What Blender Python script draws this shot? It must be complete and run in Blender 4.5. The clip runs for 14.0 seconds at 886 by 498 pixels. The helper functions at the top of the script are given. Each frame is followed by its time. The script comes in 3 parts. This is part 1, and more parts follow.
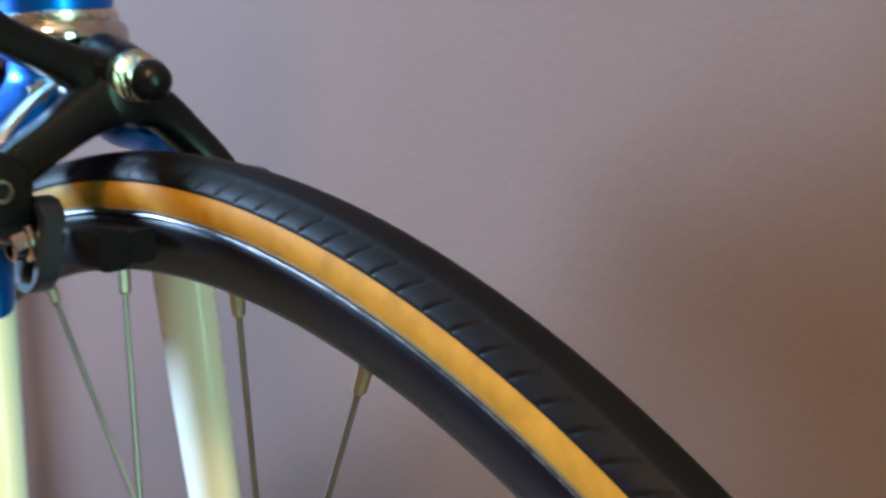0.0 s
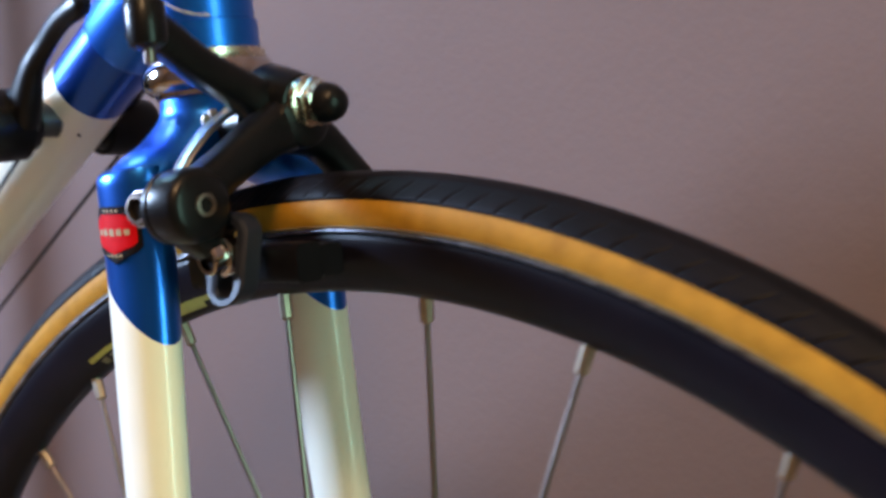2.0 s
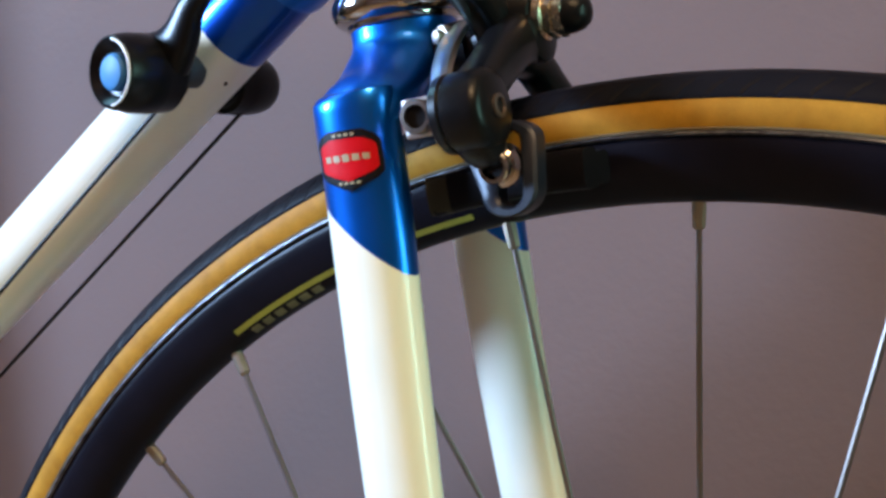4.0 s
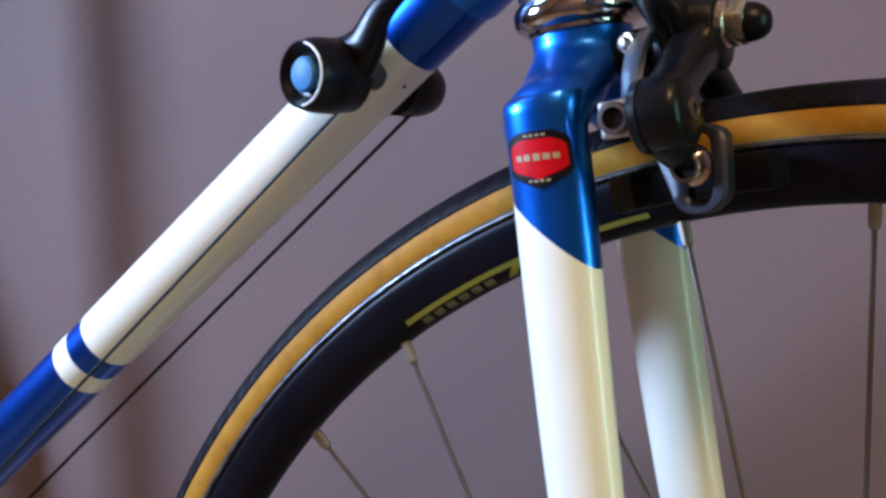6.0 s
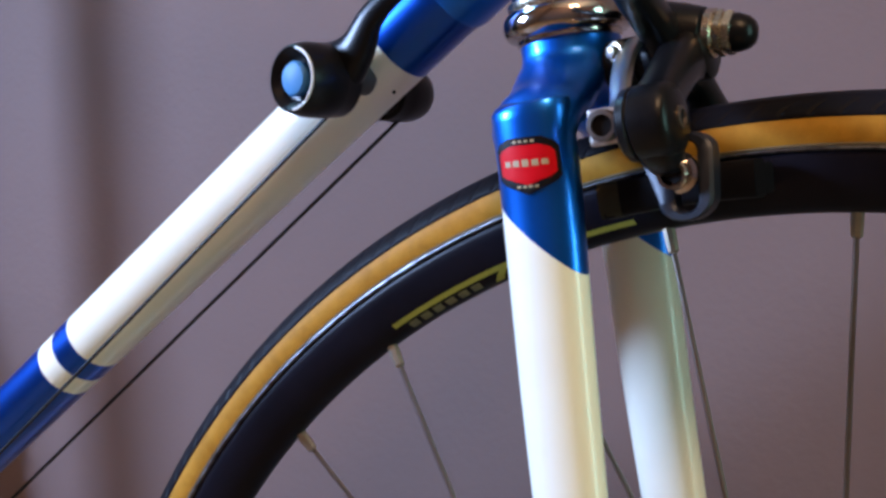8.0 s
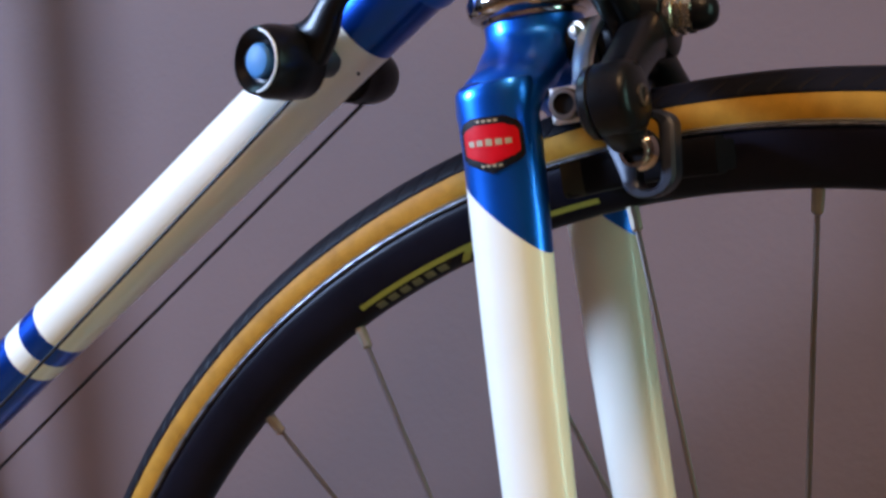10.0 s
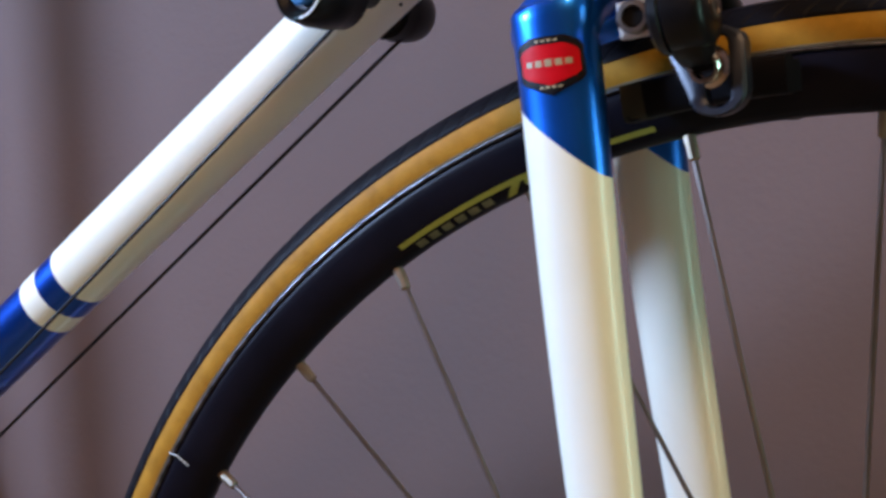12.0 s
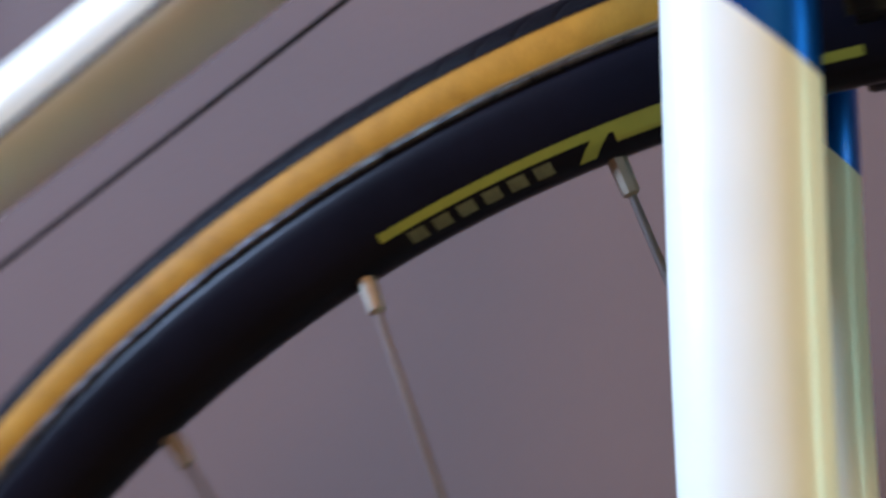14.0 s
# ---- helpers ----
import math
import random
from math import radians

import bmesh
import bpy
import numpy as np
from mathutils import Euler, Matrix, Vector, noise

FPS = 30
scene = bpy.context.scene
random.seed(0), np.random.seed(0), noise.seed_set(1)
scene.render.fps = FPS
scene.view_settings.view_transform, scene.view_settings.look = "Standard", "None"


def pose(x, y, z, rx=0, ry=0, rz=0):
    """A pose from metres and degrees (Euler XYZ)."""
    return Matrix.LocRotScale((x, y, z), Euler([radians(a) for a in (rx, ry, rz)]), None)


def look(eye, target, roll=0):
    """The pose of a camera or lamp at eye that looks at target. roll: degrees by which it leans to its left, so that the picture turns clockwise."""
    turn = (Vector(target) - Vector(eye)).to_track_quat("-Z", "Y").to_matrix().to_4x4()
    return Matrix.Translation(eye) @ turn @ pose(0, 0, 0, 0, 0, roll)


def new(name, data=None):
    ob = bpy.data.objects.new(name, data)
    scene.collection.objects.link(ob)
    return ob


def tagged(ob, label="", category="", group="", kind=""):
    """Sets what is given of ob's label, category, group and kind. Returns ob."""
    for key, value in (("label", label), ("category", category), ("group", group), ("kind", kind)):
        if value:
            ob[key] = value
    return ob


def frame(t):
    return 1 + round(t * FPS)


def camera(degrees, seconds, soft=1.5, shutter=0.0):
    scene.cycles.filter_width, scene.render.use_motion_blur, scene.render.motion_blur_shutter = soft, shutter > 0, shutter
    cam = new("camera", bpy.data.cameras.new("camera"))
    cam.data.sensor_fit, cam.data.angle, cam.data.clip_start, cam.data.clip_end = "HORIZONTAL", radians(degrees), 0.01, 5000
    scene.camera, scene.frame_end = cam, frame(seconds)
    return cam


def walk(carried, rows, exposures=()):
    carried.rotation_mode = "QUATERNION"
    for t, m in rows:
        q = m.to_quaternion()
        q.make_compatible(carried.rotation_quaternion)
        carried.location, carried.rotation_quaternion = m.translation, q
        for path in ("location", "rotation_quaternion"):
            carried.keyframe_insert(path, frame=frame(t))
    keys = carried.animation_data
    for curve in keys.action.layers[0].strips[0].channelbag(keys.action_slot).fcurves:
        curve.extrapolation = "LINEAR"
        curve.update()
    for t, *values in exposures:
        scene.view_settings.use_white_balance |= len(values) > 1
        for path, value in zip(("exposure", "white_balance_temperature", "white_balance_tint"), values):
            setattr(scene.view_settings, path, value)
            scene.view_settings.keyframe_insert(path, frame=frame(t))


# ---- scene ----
cam = camera(38.10, 14.0, soft=3.0, shutter=0.95)

# seconds, place, turn (Euler XYZ degrees)
PATH = [
    (0, 0.2138, -0.1876, 0.7689, 68.68, -7.24, 47.46),
    (0.5, 0.2484, -0.2045, 0.7702, 71.14, -6.18, 49.98),
    (1, 0.2603, -0.2173, 0.7631, 72.74, -5.94, 52.17),
    (1.5, 0.2464, -0.2237, 0.7465, 74.39, -5.80, 51.53),
    (2, 0.1777, -0.2603, 0.7298, 75.34, -6.43, 42.03),
    (2.5, 0.1217, -0.2735, 0.6880, 78.09, -7.03, 36.16),
    (3, 0.0831, -0.2843, 0.6776, 80.47, -5.22, 33.47),
    (3.2, 0.0753, -0.3003, 0.6746, 80.44, -4.50, 31.91),
    (5.3, 0.0515, -0.3550, 0.6610, 80.33, -6.25, 29.53),
    (5.5, 0.0462, -0.3606, 0.6632, 79.91, -5.74, 30.39),
    (6, 0.0426, -0.3749, 0.6602, 80.42, -6.18, 33.02),
    (6.5, 0.0416, -0.3750, 0.6618, 80.49, -6.37, 32.96),
    (7, 0.0419, -0.3762, 0.6616, 80.62, -6.60, 32.87),
    (9.5, 0.0439, -0.3841, 0.6571, 81.04, -6.89, 30.91),
    (10, 0.0457, -0.3801, 0.6575, 80.48, -6.55, 30.90),
    (10.5, 0.0455, -0.3759, 0.6543, 80.18, -6.53, 30.88),
    (11, 0.0413, -0.3742, 0.6513, 79.62, -6.40, 30.76),
    (11.5, 0.0329, -0.3813, 0.6385, 80.46, -6.94, 30.01),
    (12, 0.0213, -0.3846, 0.6276, 81.13, -7.09, 29.39),
    (12.5, 0.0113, -0.3816, 0.6227, 81.40, -6.69, 29.41),
    (13, 0.0055, -0.3774, 0.6129, 81.26, -6.69, 30.19),
    (13.5, -0.0364, -0.3361, 0.5782, 84.01, -8.26, 27.30),
    (14, -0.0778, -0.2390, 0.5396, 94.57, -14.81, 23.47),
]
walk(cam, [(r[0], pose(*r[1:])) for r in PATH], exposures=[(0.0, 1.30, 6850, -8), (0.5, 1.24, 6980, -5), (1.2, 1.15, 7200, 6), (2.0, 0.85, 7480, 5), (2.5, 0.85, 7300, 4), (3.0, 0.96, 6800, -3),
    (5.5, 0.57, 6750, 5), (7.0, 0.58, 6650, 8), (9.5, 0.49, 6800, 9), (12.0, 0.34, 7080, 8), (14.0, 0.43, 7000, 7)])

# ---------------------------------------------------------------- light
world = bpy.data.worlds.new("world")
scene.world = world
world.use_nodes = True
wn = world.node_tree.nodes
sky = wn.new("ShaderNodeTexSky")
sky.sky_type, sky.sun_disc, sky.sun_elevation, sky.sun_rotation = "NISHITA", False, radians(35), radians(200)
world.node_tree.links.new(sky.outputs[0], wn["Background"].inputs[0])
wn["Background"].inputs[1].default_value = 0.1

WALL_N, WALL_S, WALL_W, WALL_E, CEIL = 0.16, -1.75, -1.0, 1.9, 2.6
NOOK_W, NOOK_S = -1.5, -0.30            # unseen nook, added so the close west wall clears the rear wheel
WIN = (-0.48, 0.75, 0.25, 0.22)          # small window opening in the west wall: y and z of its middle, width, height
UPPER = (-0.17, 1.66, 0.24, 0.50)        # upper window in the nook's west wall
DOOR = (-0.35, 1.25, 0.50, 1.50)         # narrow pane in the east wall: y and z of its middle, width, height


def area(name, m, w, h, power, color):
    la = bpy.data.lights.new(name, "AREA")
    la.shape, la.size, la.size_y, la.energy, la.color = "RECTANGLE", w, h, power, color
    ob = new(name, la)
    ob.matrix_world = m
    return ob


area("window_light", pose(WALL_W - 0.01, WIN[0], WIN[1], 90, 0, -90), WIN[2], WIN[3], 22, (0.40, 0.585, 1.0))
area("upper_window_light", pose(NOOK_W - 0.01, UPPER[0], UPPER[1], 90, 0, -90), UPPER[2], UPPER[3], 6, (0.30, 0.66, 1.0))
area("door_light", look((WALL_E + 0.02, DOOR[0], DOOR[1]), (0.0, -0.3, 0.9)), DOOR[2], DOOR[3], 13, (0.46, 0.95, 0.88))
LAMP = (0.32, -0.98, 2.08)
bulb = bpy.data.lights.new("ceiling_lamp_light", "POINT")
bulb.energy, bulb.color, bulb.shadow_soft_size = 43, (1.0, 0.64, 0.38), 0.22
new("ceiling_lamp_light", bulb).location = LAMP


# ---------------------------------------------------------------- materials
def material(name, base, rough=0.5, metal=0.0, coat=0.0, vary=0.12, scale=40.0, bump=0.0, fine=300.0, tint=None, coat_rough=0.04, spec=0.5):
    """A principled surface with colour variation at two scales, uneven gloss and fine relief."""
    m = bpy.data.materials.new(name)
    m.use_nodes = True
    nt = m.node_tree
    b = nt.nodes["Principled BSDF"]
    tc = nt.nodes.new("ShaderNodeTexCoord")
    big, small = nt.nodes.new("ShaderNodeTexNoise"), nt.nodes.new("ShaderNodeTexNoise")
    big.inputs["Scale"].default_value, big.inputs["Detail"].default_value = scale, 4
    small.inputs["Scale"].default_value, small.inputs["Detail"].default_value = fine, 3
    for n in (big, small):
        nt.links.new(tc.outputs["Object"], n.inputs["Vector"])
    add = nt.nodes.new("ShaderNodeMath")
    add.operation = "MULTIPLY_ADD"
    add.inputs[1].default_value = 0.35
    nt.links.new(small.outputs[0], add.inputs[0])
    nt.links.new(big.outputs[0], add.inputs[2])
    ramp = nt.nodes.new("ShaderNodeMapRange")
    ramp.inputs[1].default_value, ramp.inputs[2].default_value = 0.42, 0.92
    nt.links.new(add.outputs[0], ramp.inputs[0])
    mix = nt.nodes.new("ShaderNodeMix")
    mix.data_type = "RGBA"
    dark = tint or tuple(c * (1 - vary) for c in base)
    light = tuple(min(1, c * (1 + vary)) for c in base)
    mix.inputs[6].default_value, mix.inputs[7].default_value = (*dark, 1), (*light, 1)
    nt.links.new(ramp.outputs[0], mix.inputs[0])
    nt.links.new(mix.outputs[2], b.inputs["Base Color"])
    rr = nt.nodes.new("ShaderNodeMapRange")
    rr.inputs[3].default_value, rr.inputs[4].default_value = max(0.02, rough * 0.8), min(1, rough * 1.2)
    nt.links.new(small.outputs[0], rr.inputs[0])
    nt.links.new(rr.outputs[0], b.inputs["Roughness"])
    b.inputs["Metallic"].default_value = metal
    b.inputs["Specular IOR Level"].default_value = spec
    b.inputs["Coat Weight"].default_value, b.inputs["Coat Roughness"].default_value = coat, coat_rough
    if bump:
        bp = nt.nodes.new("ShaderNodeBump")
        bp.inputs["Strength"].default_value, bp.inputs["Distance"].default_value = 0.6, bump
        nt.links.new(small.outputs[0], bp.inputs["Height"])
        nt.links.new(bp.outputs[0], b.inputs["Normal"])
    return m


BLUE_RGB, WHITE_RGB = (0.001, 0.135, 0.62), (0.85, 0.825, 0.69)


def two_tone(name, origin, axis, bands, blue_rgb=BLUE_RGB):
    """Enamel that changes from blue to white across planes: bands lists (distance along axis, is_white_after)."""
    m = bpy.data.materials.new(name)
    m.use_nodes = True
    nt = m.node_tree
    b = nt.nodes["Principled BSDF"]
    tc = nt.nodes.new("ShaderNodeTexCoord")
    sub, dot = nt.nodes.new("ShaderNodeVectorMath"), nt.nodes.new("ShaderNodeVectorMath")
    sub.operation, dot.operation = "SUBTRACT", "DOT_PRODUCT"
    sub.inputs[1].default_value, dot.inputs[1].default_value = origin, Vector(axis).normalized()
    nt.links.new(tc.outputs["Object"], sub.inputs[0])
    nt.links.new(sub.outputs[0], dot.inputs[0])
    value = None
    for at, white in bands:
        st = nt.nodes.new("ShaderNodeMath")
        st.operation = "GREATER_THAN"
        st.inputs[1].default_value = at
        nt.links.new(dot.outputs["Value"], st.inputs[0])
        ad = nt.nodes.new("ShaderNodeMath")
        ad.operation = "ADD" if white else "SUBTRACT"
        if value is None:
            ad.inputs[0].default_value = 0.0
        else:
            nt.links.new(value, ad.inputs[0])
        nt.links.new(st.outputs[0], ad.inputs[1])
        value = ad.outputs[0]
    ns = nt.nodes.new("ShaderNodeTexNoise")
    ns.inputs["Scale"].default_value, ns.inputs["Detail"].default_value = 60, 5
    nt.links.new(tc.outputs["Object"], ns.inputs["Vector"])

    def shade(rgb, amount):
        mx = nt.nodes.new("ShaderNodeMix")
        mx.data_type = "RGBA"
        mx.inputs[6].default_value = (*(c * (1 - amount) for c in rgb), 1)
        mx.inputs[7].default_value = (*(min(1, c * (1 + amount)) for c in rgb), 1)
        nt.links.new(ns.outputs[0], mx.inputs[0])
        return mx.outputs[2]

    col = nt.nodes.new("ShaderNodeMix")
    col.data_type = "RGBA"
    nt.links.new(value, col.inputs[0])
    nt.links.new(shade(blue_rgb, 0.15), col.inputs[6])
    nt.links.new(shade(WHITE_RGB, 0.04), col.inputs[7])
    nt.links.new(col.outputs[2], b.inputs["Base Color"])
    for socket, blue, white in (("Metallic", 0.88, 0.0), ("Roughness", 0.29, 0.3)):
        mr = nt.nodes.new("ShaderNodeMapRange")
        mr.inputs[3].default_value, mr.inputs[4].default_value = blue, white
        nt.links.new(value, mr.inputs[0])
        nt.links.new(mr.outputs[0], b.inputs[socket])
    b.inputs["Coat Weight"].default_value, b.inputs["Coat Roughness"].default_value = 0.35, 0.06
    return m


M_BLUE = material("blue_metallic_enamel", BLUE_RGB, 0.35, 0.90, 0.3, 0.12, 60, 0, 900, coat_rough=0.14)
M_CHROME = material("chrome", (0.52, 0.48, 0.44), 0.10, 1.0, 0, 0.08, 80, 0, 900)
M_ALLOY = material("brushed_alloy", (0.46, 0.45, 0.43), 0.3, 1.0, 0, 0.1, 90, 0.00004, 1500)
M_BLACK = material("black_anodised_alloy", (0.0045, 0.0045, 0.0055), 0.30, 0.0, 0, 0.3, 70, 0.00001, 900, spec=0.22)
M_PLASTIC = material("black_plastic", (0.005, 0.005, 0.006), 0.30, 0, 0.0, 0.2, 90, 0.00001, 900, spec=0.18)
M_RUBBER = material("tread_rubber", (0.0060, 0.0052, 0.0070), 0.5, 0, 0, 0.25, 60, 0.00006, 1600, spec=0.07)
M_TAN = material("tan_sidewall", (0.41, 0.196, 0.024), 0.55, 0, 0.0, 0.10, 160, 0.00008, 1400, tint=(0.32, 0.148, 0.018), spec=0.09)
M_RIM = material("dark_anodised_rim", (0.0060, 0.0052, 0.0090), 0.36, 0.0, 0, 0.25, 50, 0.00001, 1100, spec=0.09)
# bright, broken tone: the highlight on the rim's lip, put into colour
M_LIP = material("rim_edge_highlight", (0.17, 0.17, 0.175), 0.36, 1.0, 0, 0.5, 260, 0.00002, 1400, tint=(0.03, 0.03, 0.034))
M_TAPE = material("pale_base_tape", (0.13, 0.095, 0.045), 0.7, 0, 0, 0.2, 90, 0.00005, 1200)
M_PLATE = material("bright_zinc_plate", (0.74, 0.71, 0.67), 0.36, 1.0, 0, 0.08, 120, 0.00003, 1200)
M_STEEL = material("stainless_steel", (0.22, 0.185, 0.165), 0.42, 1.0, 0, 0.1, 30, 0, 40)
M_BRASS = material("nickel_plated_brass", (0.72, 0.65, 0.52), 0.26, 1.0, 0, 0.12, 120, 0, 900)
M_NIPPLE = material("dull_nickel", (0.36, 0.30, 0.23), 0.45, 1.0, 0, 0.12, 120, 0, 900)
M_PAD = material("brake_pad_rubber", (0.0055, 0.0048, 0.0062), 0.5, 0, 0, 0.2, 120, 0.00003, 1500, spec=0.07)
# olive grey stands for light falling on the dark holder's end
M_HOLDER_LIT = material("lit_olive_holder_end", (0.030, 0.026, 0.015), 0.7, 0.0, 0, 0.2, 120, 0.0001, 1500, spec=0.2)
M_CABLE = material("black_cable", (0.006, 0.0055, 0.006), 0.5, 0.0, 0, 0.2, 200, 0, 900, spec=0.2)
M_YELLOW = material("yellow_transfer", (0.27, 0.25, 0.03), 0.4, 0, 0.2, 0.1, 200, 0, 900)
M_FADED = material("faded_transfer", (0.11, 0.10, 0.045), 0.45, 0, 0.1, 0.3, 300, 0, 1200)
M_RED = material("red_transfer", (0.58, 0.003, 0.009), 0.4, 0, 0.0, 0.06, 200, 0, 900, spec=0.14)
M_INK = material("black_transfer", (0.006, 0.006, 0.007), 0.4, 0, 0, 0.1, 200, 0, 900, spec=0.15)
M_GOLD = material("pale_gold_transfer", (0.37, 0.30, 0.17), 0.4, 0, 0.05, 0.1, 300, 0, 900)
M_CAPBLUE = material("light_blue_plastic", (0.045, 0.18, 0.38), 0.45, 0, 0.0, 0.08, 200, 0, 900, spec=0.15)
M_LINE = material("white_lining", (0.60, 0.60, 0.58), 0.4, 0, 0.1, 0.05, 200, 0, 900)
M_WALL = material("painted_plaster", (0.164, 0.108, 0.098), 0.85, 0, 0, 0.075, 4.0, 0.0004, 260, spec=0.25)
M_CEIL = material("ceiling_paint", (0.50, 0.48, 0.45), 0.9, 0, 0, 0.03, 3.0, 0.0004, 200)
M_SKIRT = material("white_gloss_paint", (0.82, 0.82, 0.80), 0.35, 0, 0.2, 0.04, 12, 0.0002, 200)
M_FLOOR = material("brown_wood_floor", (0.26, 0.15, 0.075), 0.45, 0, 0.1, 0.3, 9, 0.0003, 120)
M_GREYPLASTIC = material("grey_pedal_resin", (0.13, 0.125, 0.12), 0.5, 0, 0, 0.15, 90, 0.0001, 900)
M_BOSS = material("dark_grey_boss", (0.05, 0.048, 0.052), 0.4, 0, 0, 0.15, 90, 0.00005, 900)
M_GREYBARREL = material("grey_adjuster", (0.24, 0.21, 0.18), 0.4, 0.6, 0, 0.12, 120, 0.00005, 900)


# ---------------------------------------------------------------- mesh tools
def to_mesh(verts, faces, smooth=True):
    me = bpy.data.meshes.new("mesh")
    me.from_pydata([tuple(v) for v in verts], [], [tuple(f) for f in faces])
    me.validate()
    bm = bmesh.new()
    bm.from_mesh(me)
    bmesh.ops.recalc_face_normals(bm, faces=bm.faces)
    bm.to_mesh(me)
    bm.free()
    if smooth:
        me.polygons.foreach_set("use_smooth", [True] * len(me.polygons))
        me.set_sharp_from_angle(angle=radians(38))
    return me


def part(name, me, mat, parent, label="", m=None):
    """One mesh object under a thing or under a part."""
    if not me.materials:
        me.materials.append(mat)
    ob = new(name, me)
    if m is not None:
        ob.matrix_world = m
    if parent is not None:
        ob.parent = parent
        if m is not None:
            ob.matrix_basis = parent.matrix_basis.inverted() @ m if parent.parent is None else m
    return tagged(ob, label=label)


def revolve(profile, segs, closed=False):
    """Turns (radius, y) pairs round the y axis."""
    n = len(profile)
    verts, faces = [], []
    for i in range(segs):
        a = 2 * math.pi * i / segs
        for r, y in profile:
            verts.append((r * math.sin(a), y, r * math.cos(a)))
    for i in range(segs):
        j = (i + 1) % segs
        for k in range(n if closed else n - 1):
            l = (k + 1) % n
            faces.append((i * n + k, i * n + l, j * n + l, j * n + k))
    return to_mesh(verts, faces)


def spline(pts, per=6):
    """A Catmull-Rom curve through points of any dimension."""
    pts = [np.array(p, float) for p in pts]
    ext = [2 * pts[0] - pts[1], *pts, 2 * pts[-1] - pts[-2]]
    out = []
    for i in range(1, len(ext) - 2):
        p0, p1, p2, p3 = ext[i - 1:i + 3]
        for k in range(per):
            t = k / per
            out.append(0.5 * (2 * p1 + (p2 - p0) * t + (2 * p0 - 5 * p1 + 4 * p2 - p3) * t * t + (3 * p1 - p0 - 3 * p2 + p3) * t ** 3))
    out.append(pts[-1])
    return out


def sweep(rows, ref, n=20, cap=True, power=2.0):
    """A skin over sections: rows of (x, y, z, half size along ref, half size across). power > 2 squares the section."""
    rows = [np.array(r, float) for r in rows]
    verts, faces = [], []
    ref = np.array(ref, float)
    for i, r in enumerate(rows):
        t = rows[min(i + 1, len(rows) - 1)][:3] - rows[max(i - 1, 0)][:3]
        t /= np.linalg.norm(t)
        u = ref - t * ref.dot(t)
        u /= np.linalg.norm(u)
        v = np.cross(t, u)
        for k in range(n):
            a = 2 * math.pi * k / n
            c, s = math.cos(a), math.sin(a)
            c, s = math.copysign(abs(c) ** (2 / power), c), math.copysign(abs(s) ** (2 / power), s)
            verts.append(r[:3] + u * r[3] * c + v * r[4] * s)
    for i in range(len(rows) - 1):
        for k in range(n):
            l = (k + 1) % n
            faces.append((i * n + k, i * n + l, (i + 1) * n + l, (i + 1) * n + k))
    if cap:
        faces += [tuple(range(n))[::-1], tuple((len(rows) - 1) * n + k for k in range(n))]
    return to_mesh(verts, faces)


def tube(a, b, r, n=24, r2=None):
    a, b = np.array(a, float), np.array(b, float)
    ref = (0, 1, 0) if abs((b - a)[1]) < 0.8 * np.linalg.norm(b - a) else (1, 0, 0)
    r2 = r if r2 is None else r2
    return sweep([(*a, r, r), (*b, r2, r2)], ref, n)


def wire(pts, r, n=8, per=8):
    return sweep([(*p, r, r) for p in spline(pts, per)], (0.13, 0.9, 0.41), n)


def turned(base, axis, profile, n=28):
    """A lathe shape: (distance along axis, radius) pairs from base."""
    ax = Vector(axis).normalized()
    u = ax.orthogonal().normalized()
    v = ax.cross(u)
    base = Vector(base)
    verts, faces, m = [], [], len(profile)
    for d, r in profile:
        for k in range(n):
            a = 2 * math.pi * k / n
            verts.append(base + ax * d + (u * math.cos(a) + v * math.sin(a)) * r)
    for i in range(m - 1):
        for k in range(n):
            l = (k + 1) % n
            faces.append((i * n + k, i * n + l, (i + 1) * n + l, (i + 1) * n + k))
    faces += [tuple(range(n))[::-1], tuple((m - 1) * n + k for k in range(n))]
    return to_mesh(verts, faces)


def box(size, m, bevel=0.0):
    bm = bmesh.new()
    bmesh.ops.create_cube(bm, size=1.0, matrix=m @ Matrix.Diagonal((*size, 1)))
    if bevel:
        bmesh.ops.bevel(bm, geom=bm.edges[:], offset=bevel, segments=2, affect="EDGES", profile=0.7)
    me = bpy.data.meshes.new("mesh")
    bm.to_mesh(me)
    bm.free()
    return me


def frame_axes(origin, z_axis, x_hint):
    z = Vector(z_axis).normalized()
    x = Vector(x_hint)
    x = (x - z * x.dot(z)).normalized()
    y = z.cross(x)
    m = Matrix((x, y, z)).transposed().to_4x4()
    m.translation = origin
    return m


# ---------------------------------------------------------------- room
def slab(name, lo, hi, mat, label, category):
    c, s = [(a + b) / 2 for a, b in zip(lo, hi)], [b - a for a, b in zip(lo, hi)]
    ob = part(name, box(s, pose(*c)), mat, None)
    return tagged(ob, label, category, kind="structure")


T = 0.14
slab("floor", (NOOK_W - T, WALL_S - T, -0.12), (WALL_E + T, WALL_N + T, 0), M_FLOOR, "plain brown wooden floor under the bicycle", "floor")
slab("ceiling", (NOOK_W - T, WALL_S - T, CEIL), (WALL_E + T, WALL_N + T, CEIL + 0.12), M_CEIL, "plain off-white painted ceiling", "ceiling")
slab("wall_north", (NOOK_W - T, WALL_N, 0), (WALL_E + T, WALL_N + T, CEIL), M_WALL, "lilac-grey painted plaster wall behind the bicycle", "wall")
slab("wall_south", (NOOK_W - T, WALL_S - T, 0), (WALL_E + T, WALL_S, CEIL), M_WALL, "plain grey painted plaster wall", "wall")
